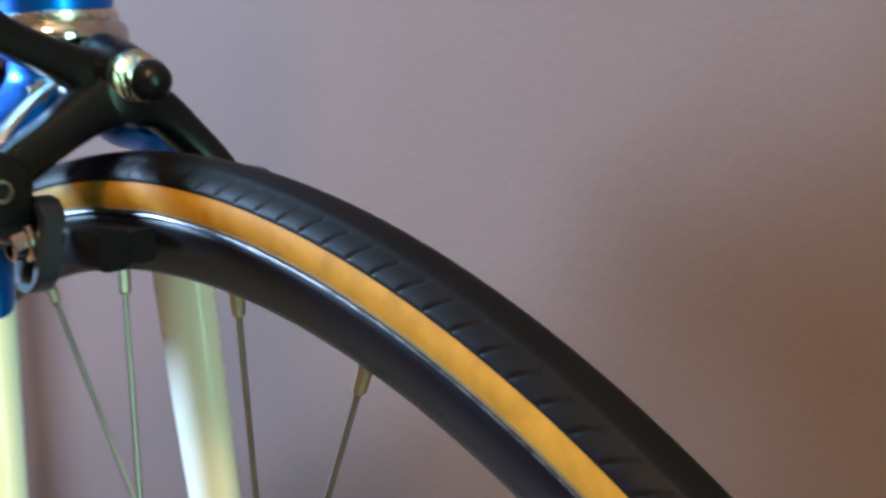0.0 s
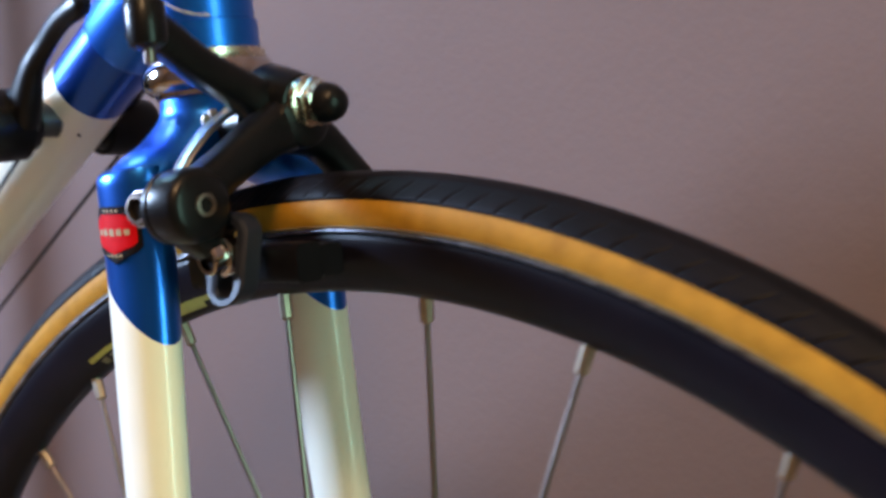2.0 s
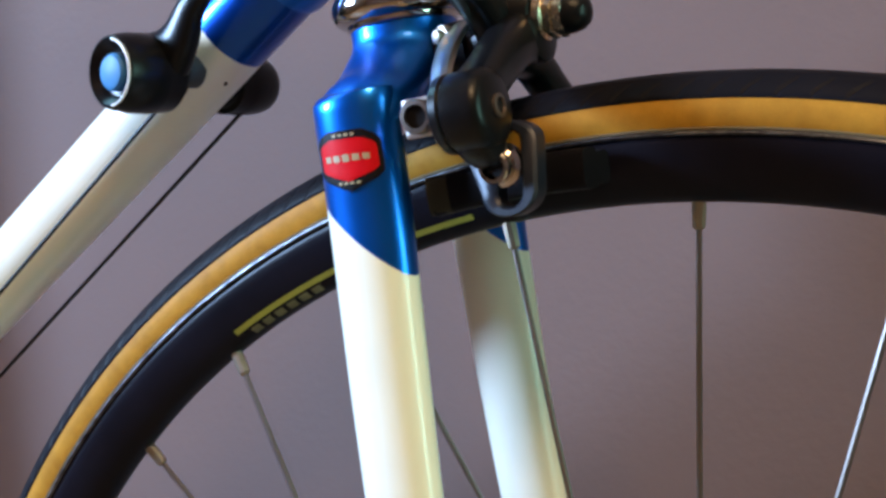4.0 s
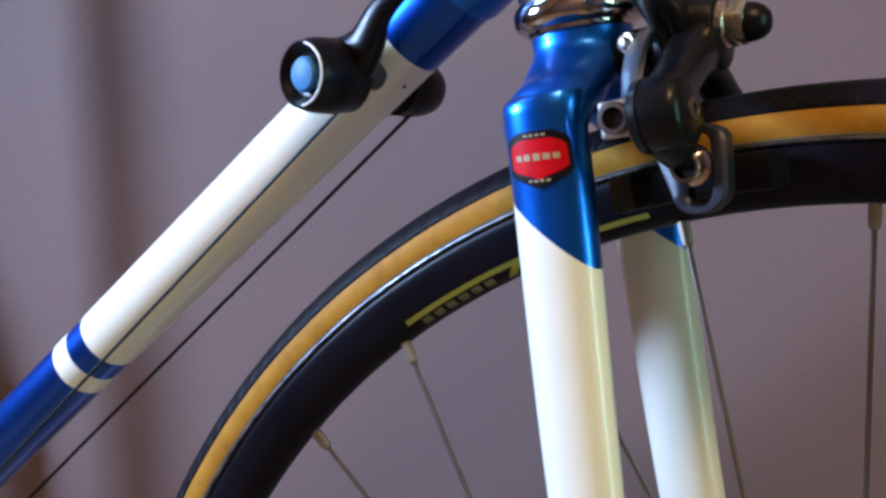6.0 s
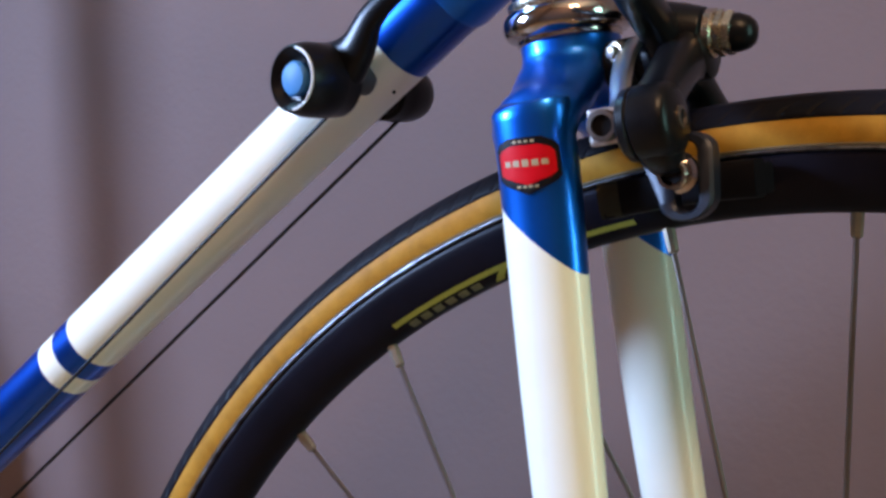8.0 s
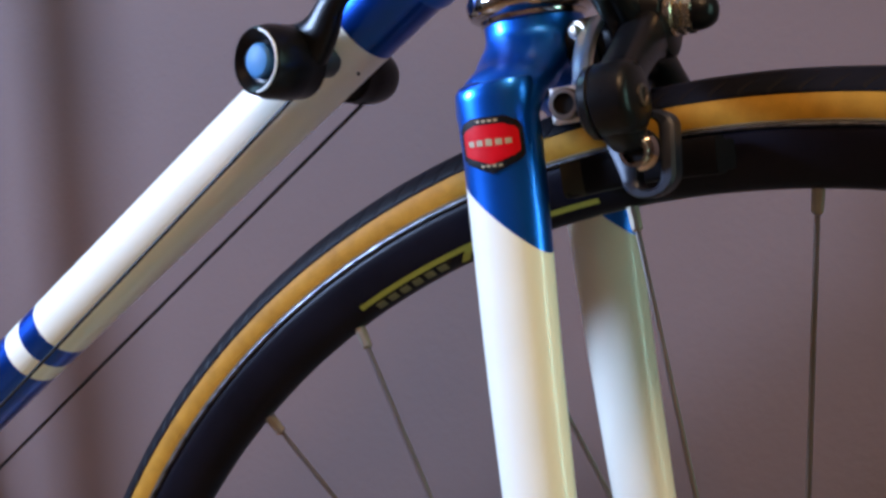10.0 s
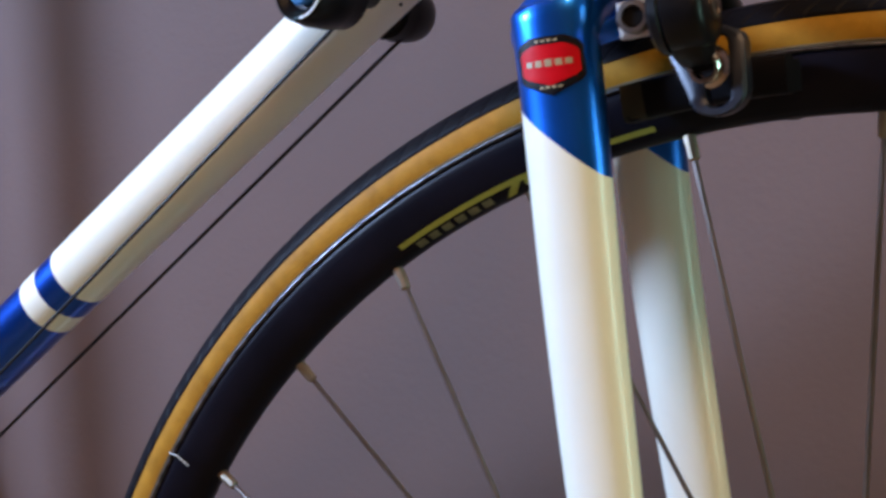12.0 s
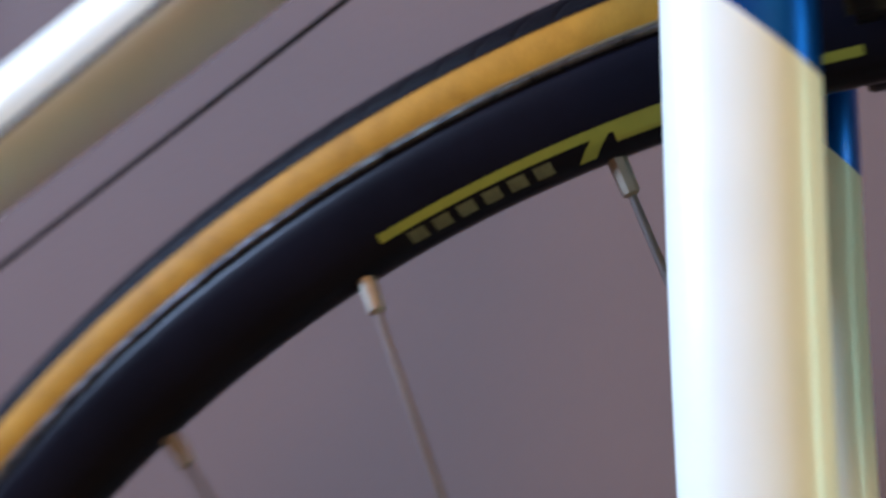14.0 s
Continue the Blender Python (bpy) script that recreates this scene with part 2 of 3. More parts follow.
slab("baseboard", (NOOK_W, WALL_N - 0.016, 0), (WALL_E, WALL_N, 0.185), M_SKIRT, "white gloss painted baseboard along the wall", "baseboard")


def pierced_wall(name, along, at, span, openings, label):
    """A wall along x or y in one mesh, with openings through it, listed along the wall."""
    blocks, edge = [], span[0]
    for c, cz, w, h in openings:
        a0, a1, z0, z1 = c - w / 2, c + w / 2, cz - h / 2, cz + h / 2
        blocks += [((edge, 0), (a0, CEIL)), ((a0, 0), (a1, z0)), ((a0, z1), (a1, CEIL))]
        edge = a1
    blocks.append(((edge, 0), (span[1], CEIL)))
    bm = bmesh.new()
    for lo, hi in blocks:
        mid, size = (lo[0] + hi[0]) / 2, hi[0] - lo[0]
        place = pose(mid, at, (lo[1] + hi[1]) / 2) if along == "x" else pose(at, mid, (lo[1] + hi[1]) / 2)
        shape = (size, T, hi[1] - lo[1], 1) if along == "x" else (T, size, hi[1] - lo[1], 1)
        bmesh.ops.create_cube(bm, size=1.0, matrix=place @ Matrix.Diagonal(shape))
    me = bpy.data.meshes.new("mesh")
    bm.to_mesh(me)
    bm.free()
    tagged(part(name, me, M_WALL, None), label, "wall", kind="structure")


# unseen west wall, set close so its window's light falls off faster
pierced_wall("wall_west", "y", WALL_W - T / 2, (WALL_S, NOOK_S), [WIN], "plain grey plaster wall with a small window opening")
pierced_wall("wall_nook", "y", NOOK_W - T / 2, (NOOK_S - T, WALL_N), [UPPER], "plain grey plaster wall with an upper window opening")
slab("wall_return", (NOOK_W, NOOK_S - T, 0), (WALL_W - T, NOOK_S, CEIL), M_WALL, "plain grey plaster wall beside the bicycle's rear wheel", "wall")
pierced_wall("wall_east", "y", WALL_E + T / 2, (WALL_S, WALL_N), [DOOR], "plain grey plaster wall with a narrow opening")


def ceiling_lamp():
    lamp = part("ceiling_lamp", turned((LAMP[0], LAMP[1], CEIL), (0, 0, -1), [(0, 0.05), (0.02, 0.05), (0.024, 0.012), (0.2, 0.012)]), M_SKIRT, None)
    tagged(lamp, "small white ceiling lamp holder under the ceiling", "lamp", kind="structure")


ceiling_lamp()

# ---------------------------------------------------------------- bicycle: main lines
AXLE = Vector((0, 0, 0.335))
STEER = Vector((-0.2868, 0, 0.958)).normalized()         # up the steering axis
FWD = Vector((0.958, 0, 0.2868)).normalized()            # square to it, forward
CROWN = Vector((-0.1492, 0, 0.6688))                     # steering axis at the crown race


def on_axis(d):
    return CROWN + STEER * d


DT_A = Vector((-0.1802, 0, 0.6920))
DT_U = Vector((-0.7016, -0.0060, -0.7126)).normalized()
PSI = math.atan2(0.0060, 0.7016)                          # the frame's turn against the front wheel


def in_frame(d, z, y=0.0):
    """A point of the main frame: metres behind the head, height, sideways."""
    return Vector((-0.1606 - d * math.cos(PSI) + y * math.sin(PSI) * -1, -d * math.sin(PSI) + y * math.cos(PSI), z))


bicycle = new("bicycle")
tagged(bicycle, "blue and white steel racing bicycle standing beside the wall", "bicycle")

# ---------------------------------------------------------------- wheels
TYRE_C, TYRE_R, FLAT = 0.3184, 0.0107, 0.95


def tread_mesh(segs=4050, prof=41):
    """The tyre's black tread: smooth crown, slanting sipes cut into both shoulders."""
    lim = radians(68)
    phi = np.linspace(-lim, lim, prof)
    a = np.arange(segs) * 2 * math.pi / segs
    A, P = np.meshgrid(a, phi, indexing="ij")
    side = np.abs(P) / lim
    pitch = 2 * math.pi / 225
    slant = (A + np.abs(P) * 0.030) / pitch
    gap = np.abs(slant - np.round(slant))
    cut = np.clip(1.4 - gap / 0.055, 0, 1) * np.clip((side - 0.47) / 0.06, 0, 1) * np.clip((0.95 - side) / 0.05, 0, 1)
    ridge = 0.00035 * np.clip((0.46 - side) / 0.03, 0, 1)
    r_sec = TYRE_R + 0.0006 + ridge - 0.0005 * cut - 0.0005 * np.clip((side - 0.94) / 0.06, 0, 1)
    R = TYRE_C + r_sec * np.cos(P)
    verts = np.stack([R * np.sin(A), FLAT * r_sec * np.sin(P), R * np.cos(A)], -1).reshape(-1, 3)
    i, k = np.meshgrid(np.arange(segs), np.arange(prof - 1), indexing="ij")
    j = (i + 1) % segs
    faces = np.stack([i * prof + k, i * prof + k + 1, j * prof + k + 1, j * prof + k], -1).reshape(-1, 4)
    me = bpy.data.meshes.new("mesh")
    me.from_pydata(verts.tolist(), [], faces.tolist())
    me.polygons.foreach_set("use_smooth", [True] * len(me.polygons))
    return me


def sidewall_mesh(s):
    prof = []
    for k in range(10):
        p = radians(67 + k * 8.6)
        prof.append((TYRE_C + TYRE_R * math.cos(p), s * FLAT * TYRE_R * math.sin(p)))
    prof.append((TYRE_C - 0.0082, s * 0.003))
    return revolve(prof, 400)


RIM_PROFILE = [(0.3112, 0.0), (0.3122, 0.0050), (0.3136, 0.0078), (0.3140, 0.0086), (0.3136, 0.0092), (0.3129, 0.0093), (0.3124, 0.0089),
               (0.3119, 0.0092), (0.3106, 0.0095), (0.3078, 0.0093), (0.3037, 0.0083), (0.2999, 0.0067), (0.2968, 0.0048), (0.2951, 0.0028), (0.2945, 0.0)]


def rim_mesh():
    prof = RIM_PROFILE + [(r, -y) for r, y in RIM_PROFILE[-2:0:-1]]
    return revolve(prof, 400, closed=True)


def rim_side(r):
    """Half width of the rim at a radius, on its sloping side."""
    ys = sorted(RIM_PROFILE[7:])
    return float(np.interp(r, [p[0] for p in ys], [p[1] for p in ys]))


def rim_patch(a0, a1, r0, r1, s=-1, lift=0.00015, n=24, skew=0.0):
    """A thin transfer on the rim's side between two angles (degrees from the top) and two radii."""
    verts, faces = [], []
    rows = 4
    for i in range(n + 1):
        for k in range(rows + 1):
            r = r0 + (r1 - r0) * k / rows
            a = radians(a0 + (a1 - a0) * i / n + skew * k / rows)
            verts.append((r * math.sin(a), s * (rim_side(r) + lift), r * math.cos(a)))
    for i in range(n):
        for k in range(rows):
            b = i * (rows + 1) + k
            faces.append((b, b + 1, b + rows + 2, b + rows + 1))
    return to_mesh(verts, faces)


def hub_mesh():
    return turned((0, -0.046, 0), (0, 1, 0), [(0, 0.005), (0.008, 0.008), (0.0095, 0.012), (0.0105, 0.0225), (0.0135, 0.0225), (0.016, 0.012), (0.03, 0.0085),
                                             (0.062, 0.0085), (0.076, 0.012), (0.0785, 0.0225), (0.0815, 0.0225), (0.0825, 0.012), (0.084, 0.008), (0.092, 0.005)], 36)


MESH = {}


def shared(key, make):
    if key not in MESH:
        MESH[key] = make()
    return MESH[key]


def wheel(name, m, label, transfer):
    """Rim with tyre, hub, thirty-two crossed spokes and their nipples; m places the hub's centre."""
    rim = part(name, shared("rim", rim_mesh), M_RIM, bicycle, label, m)

    def sub(nm, me, mat, lbl="", mm=None):
        ob = part(nm, me, mat, None, lbl)
        ob.parent = rim
        if mm is not None:
            ob.matrix_basis = mm
        return ob

    sub("tread", tread_mesh() if transfer else tread_mesh(450, 13), M_RUBBER, "black rubber tread with slanting cuts")
    for s in (-1, 1):
        sub("sidewall", shared(("wall", s), lambda: sidewall_mesh(s)), M_TAN, "amber tan sidewall")
    for s in (-1, 1):
        sub("base_tape", shared(("tape", s), lambda: revolve([(0.3150, s * 0.0096), (0.3147, s * 0.0100), (0.3142, s * 0.0099), (0.3138, s * 0.0090)], 400)), M_TAPE, "pale base tape along the rim")
    # thin bright ring laid on the lip to draw its highlight
    for s in (-1, 1):
        sub("lip_highlight", shared(("lip", s), lambda: revolve([(0.3141, s * 0.0094), (0.3139, s * 0.0101), (0.3135, s * 0.0103), (0.3131, s * 0.0100), (0.3128, s * 0.0090)], 400)), M_LIP, "thin bright ring for the highlight along the rim's lip")
    sub("hub", shared("hub", hub_mesh), M_ALLOY, "silver alloy hub")
    for k in range(32):
        a = radians(1.75 + 11.25 * k)
        near = -1 if k % 2 == 0 else 1
        turn = -1 if k % 4 in (0, 3) else 1
        h = a + turn * radians(67)
        top = Vector((0.2935 * math.sin(a), near * 0.0012, 0.2935 * math.cos(a)))
        end = Vector((0.0205 * math.sin(h), near * 0.0345, 0.0205 * math.cos(h)))
        way = end - top
        length = way.length
        mm = frame_axes(top, way, (0, 1, 0))
        sub("spoke", shared("spoke", lambda: sweep([(0, 0, 0.004, 0.0009, 0.0009), (0, 0, length, 0.0009, 0.0009)], (1, 0, 0), 8)), M_STEEL, mm=mm)
        sub("nipple", shared("nipple", lambda: sweep([(0, 0, -0.004, 0.0021, 0.0021), (0, 0, 0.001, 0.0021, 0.0021), (0, 0, 0.006, 0.0019, 0.0019), (0, 0, 0.0066, 0.0012, 0.0012)], (1, 0, 0), 8)), M_NIPPLE, mm=mm)
    if transfer:
        sub("transfer_line", rim_patch(-41.7, -22.4, 0.2982, 0.2999), M_YELLOW, "thin yellow line transfer")
        sub("transfer_block", rim_patch(-31.6, -27.5, 0.2964, 0.2982), M_YELLOW, "solid yellow transfer block")
        sub("transfer_stroke", rim_patch(-33.3, -32.6, 0.2952, 0.2982, skew=0.8), M_YELLOW, "yellow diagonal stroke")
        for k in range(6):
            sub("transfer_bar", rim_patch(-40.6 + k * 1.12, -39.85 + k * 1.12, 0.2955, 0.2975), M_FADED, "faded olive bar of lettering")
    return rim


front_wheel = wheel("front_wheel", Matrix.Translation(AXLE), "black deep rim with amber tan sidewall tyre", True)
REAR_AXLE = in_frame(0.828, 0.335)
wheel("rear_wheel", Matrix.Translation(REAR_AXLE) @ pose(0, 0, 0, 0, 0, math.degrees(PSI)), "black deep rim with amber tan sidewall tyre", False)

# ---------------------------------------------------------------- fork
# blade centre line on the near side: place, half depth, half thickness
BLADE = [(-0.1421, 0.0337, 0.6450, 0.0092, 0.0046), (-0.1420, 0.0337, 0.6446, 0.0116, 0.0071), (-0.1417, 0.0337, 0.6438, 0.0127, 0.0085), (-0.1412, 0.0337, 0.6425, 0.0131, 0.0092), (-0.1404, 0.0338, 0.6400, 0.0132, 0.0093), (-0.1360, 0.0339, 0.6260, 0.0132, 0.0093), (-0.1307, 0.0342, 0.6063, 0.0131, 0.0090), (-0.1172, 0.0365, 0.5585, 0.0125, 0.0084),
         (-0.1029, 0.0389, 0.5111, 0.0118, 0.0076), (-0.0879, 0.0413, 0.4639, 0.0109, 0.0069), (-0.0702, 0.0433, 0.4169, 0.0099, 0.0064), (-0.040, 0.0455, 0.372, 0.0078, 0.0058),
         (-0.012, 0.0460, 0.346, 0.0060, 0.0050)]
# the blue ends along a slanting line
M_BLADE = two_tone("blue_and_cream_blade", (-0.1317, 0.0, 0.6056), (-0.453, 0.0, -0.891), [(0.0, True)])

def crown_arm(s):
    rows = []
    for y, d, a, b in ((0.0, -0.0012, 0.0166, 0.0165), (0.0003, -0.0084, 0.0160, 0.0162), (0.0036, -0.0140, 0.0155, 0.0134), (0.0112, -0.0174, 0.0157, 0.0096), (0.0204, -0.0250, 0.0153, 0.0094),
                       (0.0283, -0.0282, 0.0151, 0.0088), (0.0326, -0.0324, 0.0149, 0.0084), (0.0337, -0.0385, 0.0140, 0.0080)):
        p = on_axis(d)
        rows.append((p.x, s * y, p.z, a, b))
    return sweep(spline(rows, 4), FWD, 36)


def crown_casting():
    """Neck and both shoulders as one casting with soft fillets."""
    bm = bmesh.new()
    for me in (turned(on_axis(-0.0165), STEER, [(0, 0.0070), (0.0015, 0.0115), (0.0045, 0.0145), (0.0075, 0.0164), (0.0140, 0.0168)], 48), crown_arm(-1), crown_arm(1)):
        bm.from_mesh(me)
    me = bpy.data.meshes.new("mesh")
    bm.to_mesh(me)
    bm.free()
    return me


fork = part("fork", crown_casting(), M_BLUE, bicycle, "blue painted cast fork crown")
weld = fork.modifiers.new("fillet", "REMESH")
weld.mode, weld.voxel_size, weld.use_smooth_shade = "VOXEL", 0.0008, True
ease = fork.modifiers.new("ease", "SMOOTH")
ease.factor, ease.iterations = 0.5, 90
for s in (-1, 1):
    rows = [(x, s * y, z, a, b) for x, y, z, a, b in BLADE]
    part("blade", sweep(rows[:5] + spline(rows[5:], 8), (1, 0, 0.25), 36), M_BLADE, fork, "cream fork blade with a blue top")
    part("dropout", box((0.022, 0.005, 0.026), pose(-0.004, s * 0.0460, 0.338, 0, 20, 0), 0.002), M_CHROME, fork, "chromed dropout")


def on_blade(z, deg, lift=0.0002):
    """A point on the near blade's skin: height, and degrees from straight sideways towards the front."""
    zs = [r[2] for r in BLADE][::-1]
    x, y, a, b = (float(np.interp(z, zs, [r[i] for r in BLADE][::-1])) for i in (0, 1, 3, 4))
    t = radians(deg)
    return (x + (a + lift) * math.sin(t), -y - (b + lift) * math.cos(t), z + 0.25 * (a + lift) * math.sin(t))


def badge_patch(points, lift, n=10):
    """A curved patch on the blade from a convex outline of (degrees, height)."""
    zs = [p[1] for p in points]
    lo, hi = min(zs), max(zs)
    verts, faces = [], []
    m = 12
    for i in range(n + 1):
        z = lo + (hi - lo) * i / n
        cross = []
        for (d0, z0), (d1, z1) in zip(points, points[1:] + points[:1]):
            if abs(z1 - z0) > 1e-9 and min(z0, z1) - 1e-9 <= z <= max(z0, z1) + 1e-9:
                cross.append(d0 + (d1 - d0) * (z - z0) / (z1 - z0))
        l, r = min(cross), max(cross)
        verts += [on_blade(z, l + (r - l) * k / m, lift) for k in range(m + 1)]
    for i in range(n):
        for k in range(m):
            b = i * (m + 1) + k
            faces.append((b, b + 1, b + m + 2, b + m + 1))
    return to_mesh(verts, faces)


BADGE_Z, BADGE_D = 0.6272, 4


def hexagon(w, h, dz=0.0):
    z = BADGE_Z + dz
    return [(BADGE_D - w, z - h * 0.55), (BADGE_D, z - h), (BADGE_D + w, z - h * 0.55), (BADGE_D + w, z + h * 0.55), (BADGE_D + w * 0.5, z + h * 0.8), (BADGE_D - w * 0.5, z + h * 0.8), (BADGE_D - w, z + h * 0.55)]


part("badge", badge_patch(hexagon(47, 0.0092), 0.00040), M_INK, fork, "black hexagonal badge")
part("badge_field", badge_patch(hexagon(40, 0.0064), 0.00055), M_RED, fork, "red badge field")
for k in range(5):
    d0, half = BADGE_D - 31 + k * 12.8, 0.0010 - 0.0001 * abs(k - 2)
    part("badge_bar", badge_patch([(d0, BADGE_Z - half), (d0 + 9.0, BADGE_Z - half), (d0 + 9.0, BADGE_Z + half), (d0, BADGE_Z + half)], 0.00065, 4), M_GOLD, fork, "pale gold bar of lettering")

for dz in (-0.0071, 0.0058):
    for k in range(4):
        d0 = BADGE_D - 15 + k * 8
        part("badge_mark", badge_patch([(d0, BADGE_Z + dz), (d0 + 5, BADGE_Z + dz), (d0 + 5, BADGE_Z + dz + 0.0007), (d0, BADGE_Z + dz + 0.0007)], 0.00060, 3), M_GOLD, fork, "tiny pale gold mark")

# ---------------------------------------------------------------- headset and head
part("crown_race", turned(on_axis(-0.0046), STEER, [(0, 0.0164), (0.0006, 0.0172), (0.0022, 0.0174), (0.0030, 0.0172)], 48), M_CHROME, bicycle, "chromed crown race")
part("headset_cup", turned(on_axis(-0.0028), STEER, [(0, 0.0178), (0.0004, 0.0192), (0.0014, 0.0204), (0.0030, 0.0212), (0.0048, 0.0214), (0.0066, 0.0211), (0.0082, 0.0203), (0.0093, 0.0192), (0.0098, 0.0180)], 56), M_CHROME, bicycle, "chromed lower headset cup")
part("cup_flange", turned(on_axis(0.0064), STEER, [(0, 0.0176), (0.0003, 0.0186), (0.0010, 0.0190), (0.0030, 0.0189), (0.0035, 0.0182)], 48), M_BRASS, bicycle, "dull gold headset flange")
head_tube = part("head_tube", turned(on_axis(0.0086), STEER, [(0, 0.0168), (0.0004, 0.0174), (0.010, 0.0174), (0.0104, 0.0166), (0.150, 0.0166), (0.1504, 0.0172), (0.160, 0.0172)], 48), M_BLUE, bicycle, "blue metallic head tube")

DT_BANDS = [(0.0494, True), (0.2427, False), (0.2543, True), (0.2652, False)]
M_DOWN = two_tone("blue_and_cream_tube", DT_A, DT_U, DT_BANDS, (0.001, 0.070, 0.42))
BB = DT_A + DT_U * 0.575
down_tube = part("down_tube", sweep([(*(DT_A - DT_U * 0.022), 0.0147, 0.0147), (*(DT_A + DT_U * 0.1), 0.0143, 0.0143), (*(DT_A + DT_U * 0.26), 0.0138, 0.0138), (*BB, 0.0138, 0.0138)], (0, 1, 0), 40), M_DOWN, bicycle, "blue and cream banded down tube")
part("lower_lug", turned(DT_A - DT_U * 0.010, DT_U, [(0, 0.0157), (0.030, 0.0157), (0.0325, 0.0149)], 36), M_BLUE, head_tube, "blue brazed lug")


def lug_lining():
    pts = []
    for k in range(16):
        t = k / 15
        a = radians(-135 + 105 * t)                  # round the head tube, from behind the near side to the front
        d = 0.056 - 0.0365 * math.sin(t * math.pi / 2) ** 0.6
        c = on_axis(d)
        pts.append(c + FWD * 0.0176 * math.sin(a + math.pi / 2) + Vector((0, -1, 0)) * 0.0176 * math.cos(a + math.pi / 2))
    return wire([tuple(p) for p in pts], 0.0003, 6, 2)


part("lug_lining", lug_lining(), M_LINE, head_tube, "white painted lining along the lug")
SEAT_TOP = in_frame(0.535, 0.845)
tube_specs = (("top_tube", on_axis(0.150), SEAT_TOP, 0.0127), ("seat_tube", BB, SEAT_TOP + Vector((-0.006, 0, 0.02)), 0.0143))
for nm, a, b, r in tube_specs:
    part(nm, tube(a, b, r), M_BLUE, bicycle, "blue metallic frame tube")
for s in (-1, 1):
    off = Vector((0, s * 0.060, 0))
    part("chainstay", sweep([(*(BB + Vector((-0.01, s * 0.02, 0))), 0.009, 0.010), (*(REAR_AXLE + off), 0.006, 0.006)], (0, 0, 1), 16), M_BLUE, bicycle, "blue metallic frame tube")
    part("seatstay", tube(SEAT_TOP + Vector((0, s * 0.016, -0.01)), REAR_AXLE + off, 0.0070), M_BLUE, bicycle, "blue metallic frame tube")
part("bottom_bracket", turned(BB + Vector((0, -0.034, 0)), (0, 1, 0), [(0, 0.014), (0.001, 0.019), (0.067, 0.019), (0.068, 0.014)], 32), M_BLUE, bicycle, "blue bottom bracket shell")

# ---------------------------------------------------------------- front brake
# black anodised foot; the window's blue-grey reflection is put into its colour
M_SLOT = material("reflection_tinted_anodised", (0.013, 0.015, 0.024), 0.4, 0.3, 0, 0.15, 120, 0.00004, 1200)


def at(k, y, d):
    """A point by the front brake: metres ahead of the steering axis, sideways, up from the crown race."""
    p = CROWN + STEER * d + FWD * k
    return Vector((p.x, y, p.z))


def beam(rows, n=20, power=2.8, per=6):
    """An arm that lies square to FWD: rows of (k, y, d, half thickness along FWD, half width)."""
    return sweep(spline([(*at(k, y, d), t, w) for k, y, d, t, w in rows], per), FWD, n, True, power)


PIV_Y, PIV_D = -0.0025, -0.0156                          # the brake's pivot, sideways and along the steering axis
brake = part("front_brake", beam([(0.0405, PIV_Y + 0.005, PIV_D + 0.004, 0.0058, 0.0070), (0.0405, PIV_Y - 0.002, PIV_D - 0.0005, 0.0068, 0.0086), (0.0412, -0.0160, -0.0204, 0.0068, 0.0070), (0.0418, -0.0290, -0.0272, 0.0066, 0.0062),
                                 (0.0425, -0.0400, -0.0334, 0.0070, 0.0066), (0.0438, -0.0455, -0.0385, 0.0074, 0.0082), (0.0446, -0.0458, -0.0440, 0.0066, 0.0072), (0.0450, -0.0432, -0.0484, 0.0056, 0.0052), (0.0452, -0.0405, -0.0505, 0.0046, 0.0034)]),
             M_BLACK, bicycle, "black anodised sidepull brake arm")
part("rear_arm", beam([(0.038, -0.0520, 0.0130, 0.0046, 0.0052), (0.038, -0.0460, 0.0098, 0.0054, 0.0054), (0.037, -0.0320, 0.0008, 0.0056, 0.0052), (0.036, -0.0160, -0.0066, 0.0058, 0.0060), (0.035, PIV_Y + 0.001, PIV_D, 0.0060, 0.0088),
                       (0.035, 0.0115, -0.0215, 0.0056, 0.0066), (0.036, 0.0205, -0.0305, 0.0056, 0.0056), (0.038, 0.0270, -0.0395, 0.0060, 0.0054), (0.041, 0.0300, -0.0470, 0.0060, 0.0050), (0.0420, 0.0300, -0.0500, 0.0050, 0.0036)]),
     M_BLACK, brake, "black anodised rear brake arm")
BOSS = (-0.0475, -0.0380)
part("arm_boss", turned(at(0.0362, *BOSS), FWD, [(0, 0.0060), (0.0004, 0.0092), (0.0014, 0.0104), (0.0036, 0.0107), (0.0042, 0.0101), (0.0048, 0.0107), (0.0130, 0.0106), (0.0150, 0.0096), (0.0160, 0.0078), (0.0163, 0.002)], 32), M_BLACK, brake)
part("arm_screw", turned(at(0.0520, *BOSS), FWD, [(0, 0.0032), (0.0012, 0.0032), (0.0014, 0.0022), (0.0004, 0.0020), (0.0003, 0.0001)], 20), M_STEEL, brake, "small dull socket screw")
part("screw_recess", turned(at(0.0524, *BOSS), FWD, [(0, 0.0021), (0.0004, 0.0022)], 6), M_INK, brake, "dark screw socket")
part("pivot_boss", turned(at(0.028, PIV_Y, PIV_D), FWD, [(0, 0.0078), (0.006, 0.0088), (0.0165, 0.0092), (0.0190, 0.0088), (0.0200, 0.0070)], 32), M_BLACK, brake)
NUT, NUT_AX = Vector((-0.1010, -0.0026, 0.6720)), Vector((0.98, 0.02, 0.12)).normalized()
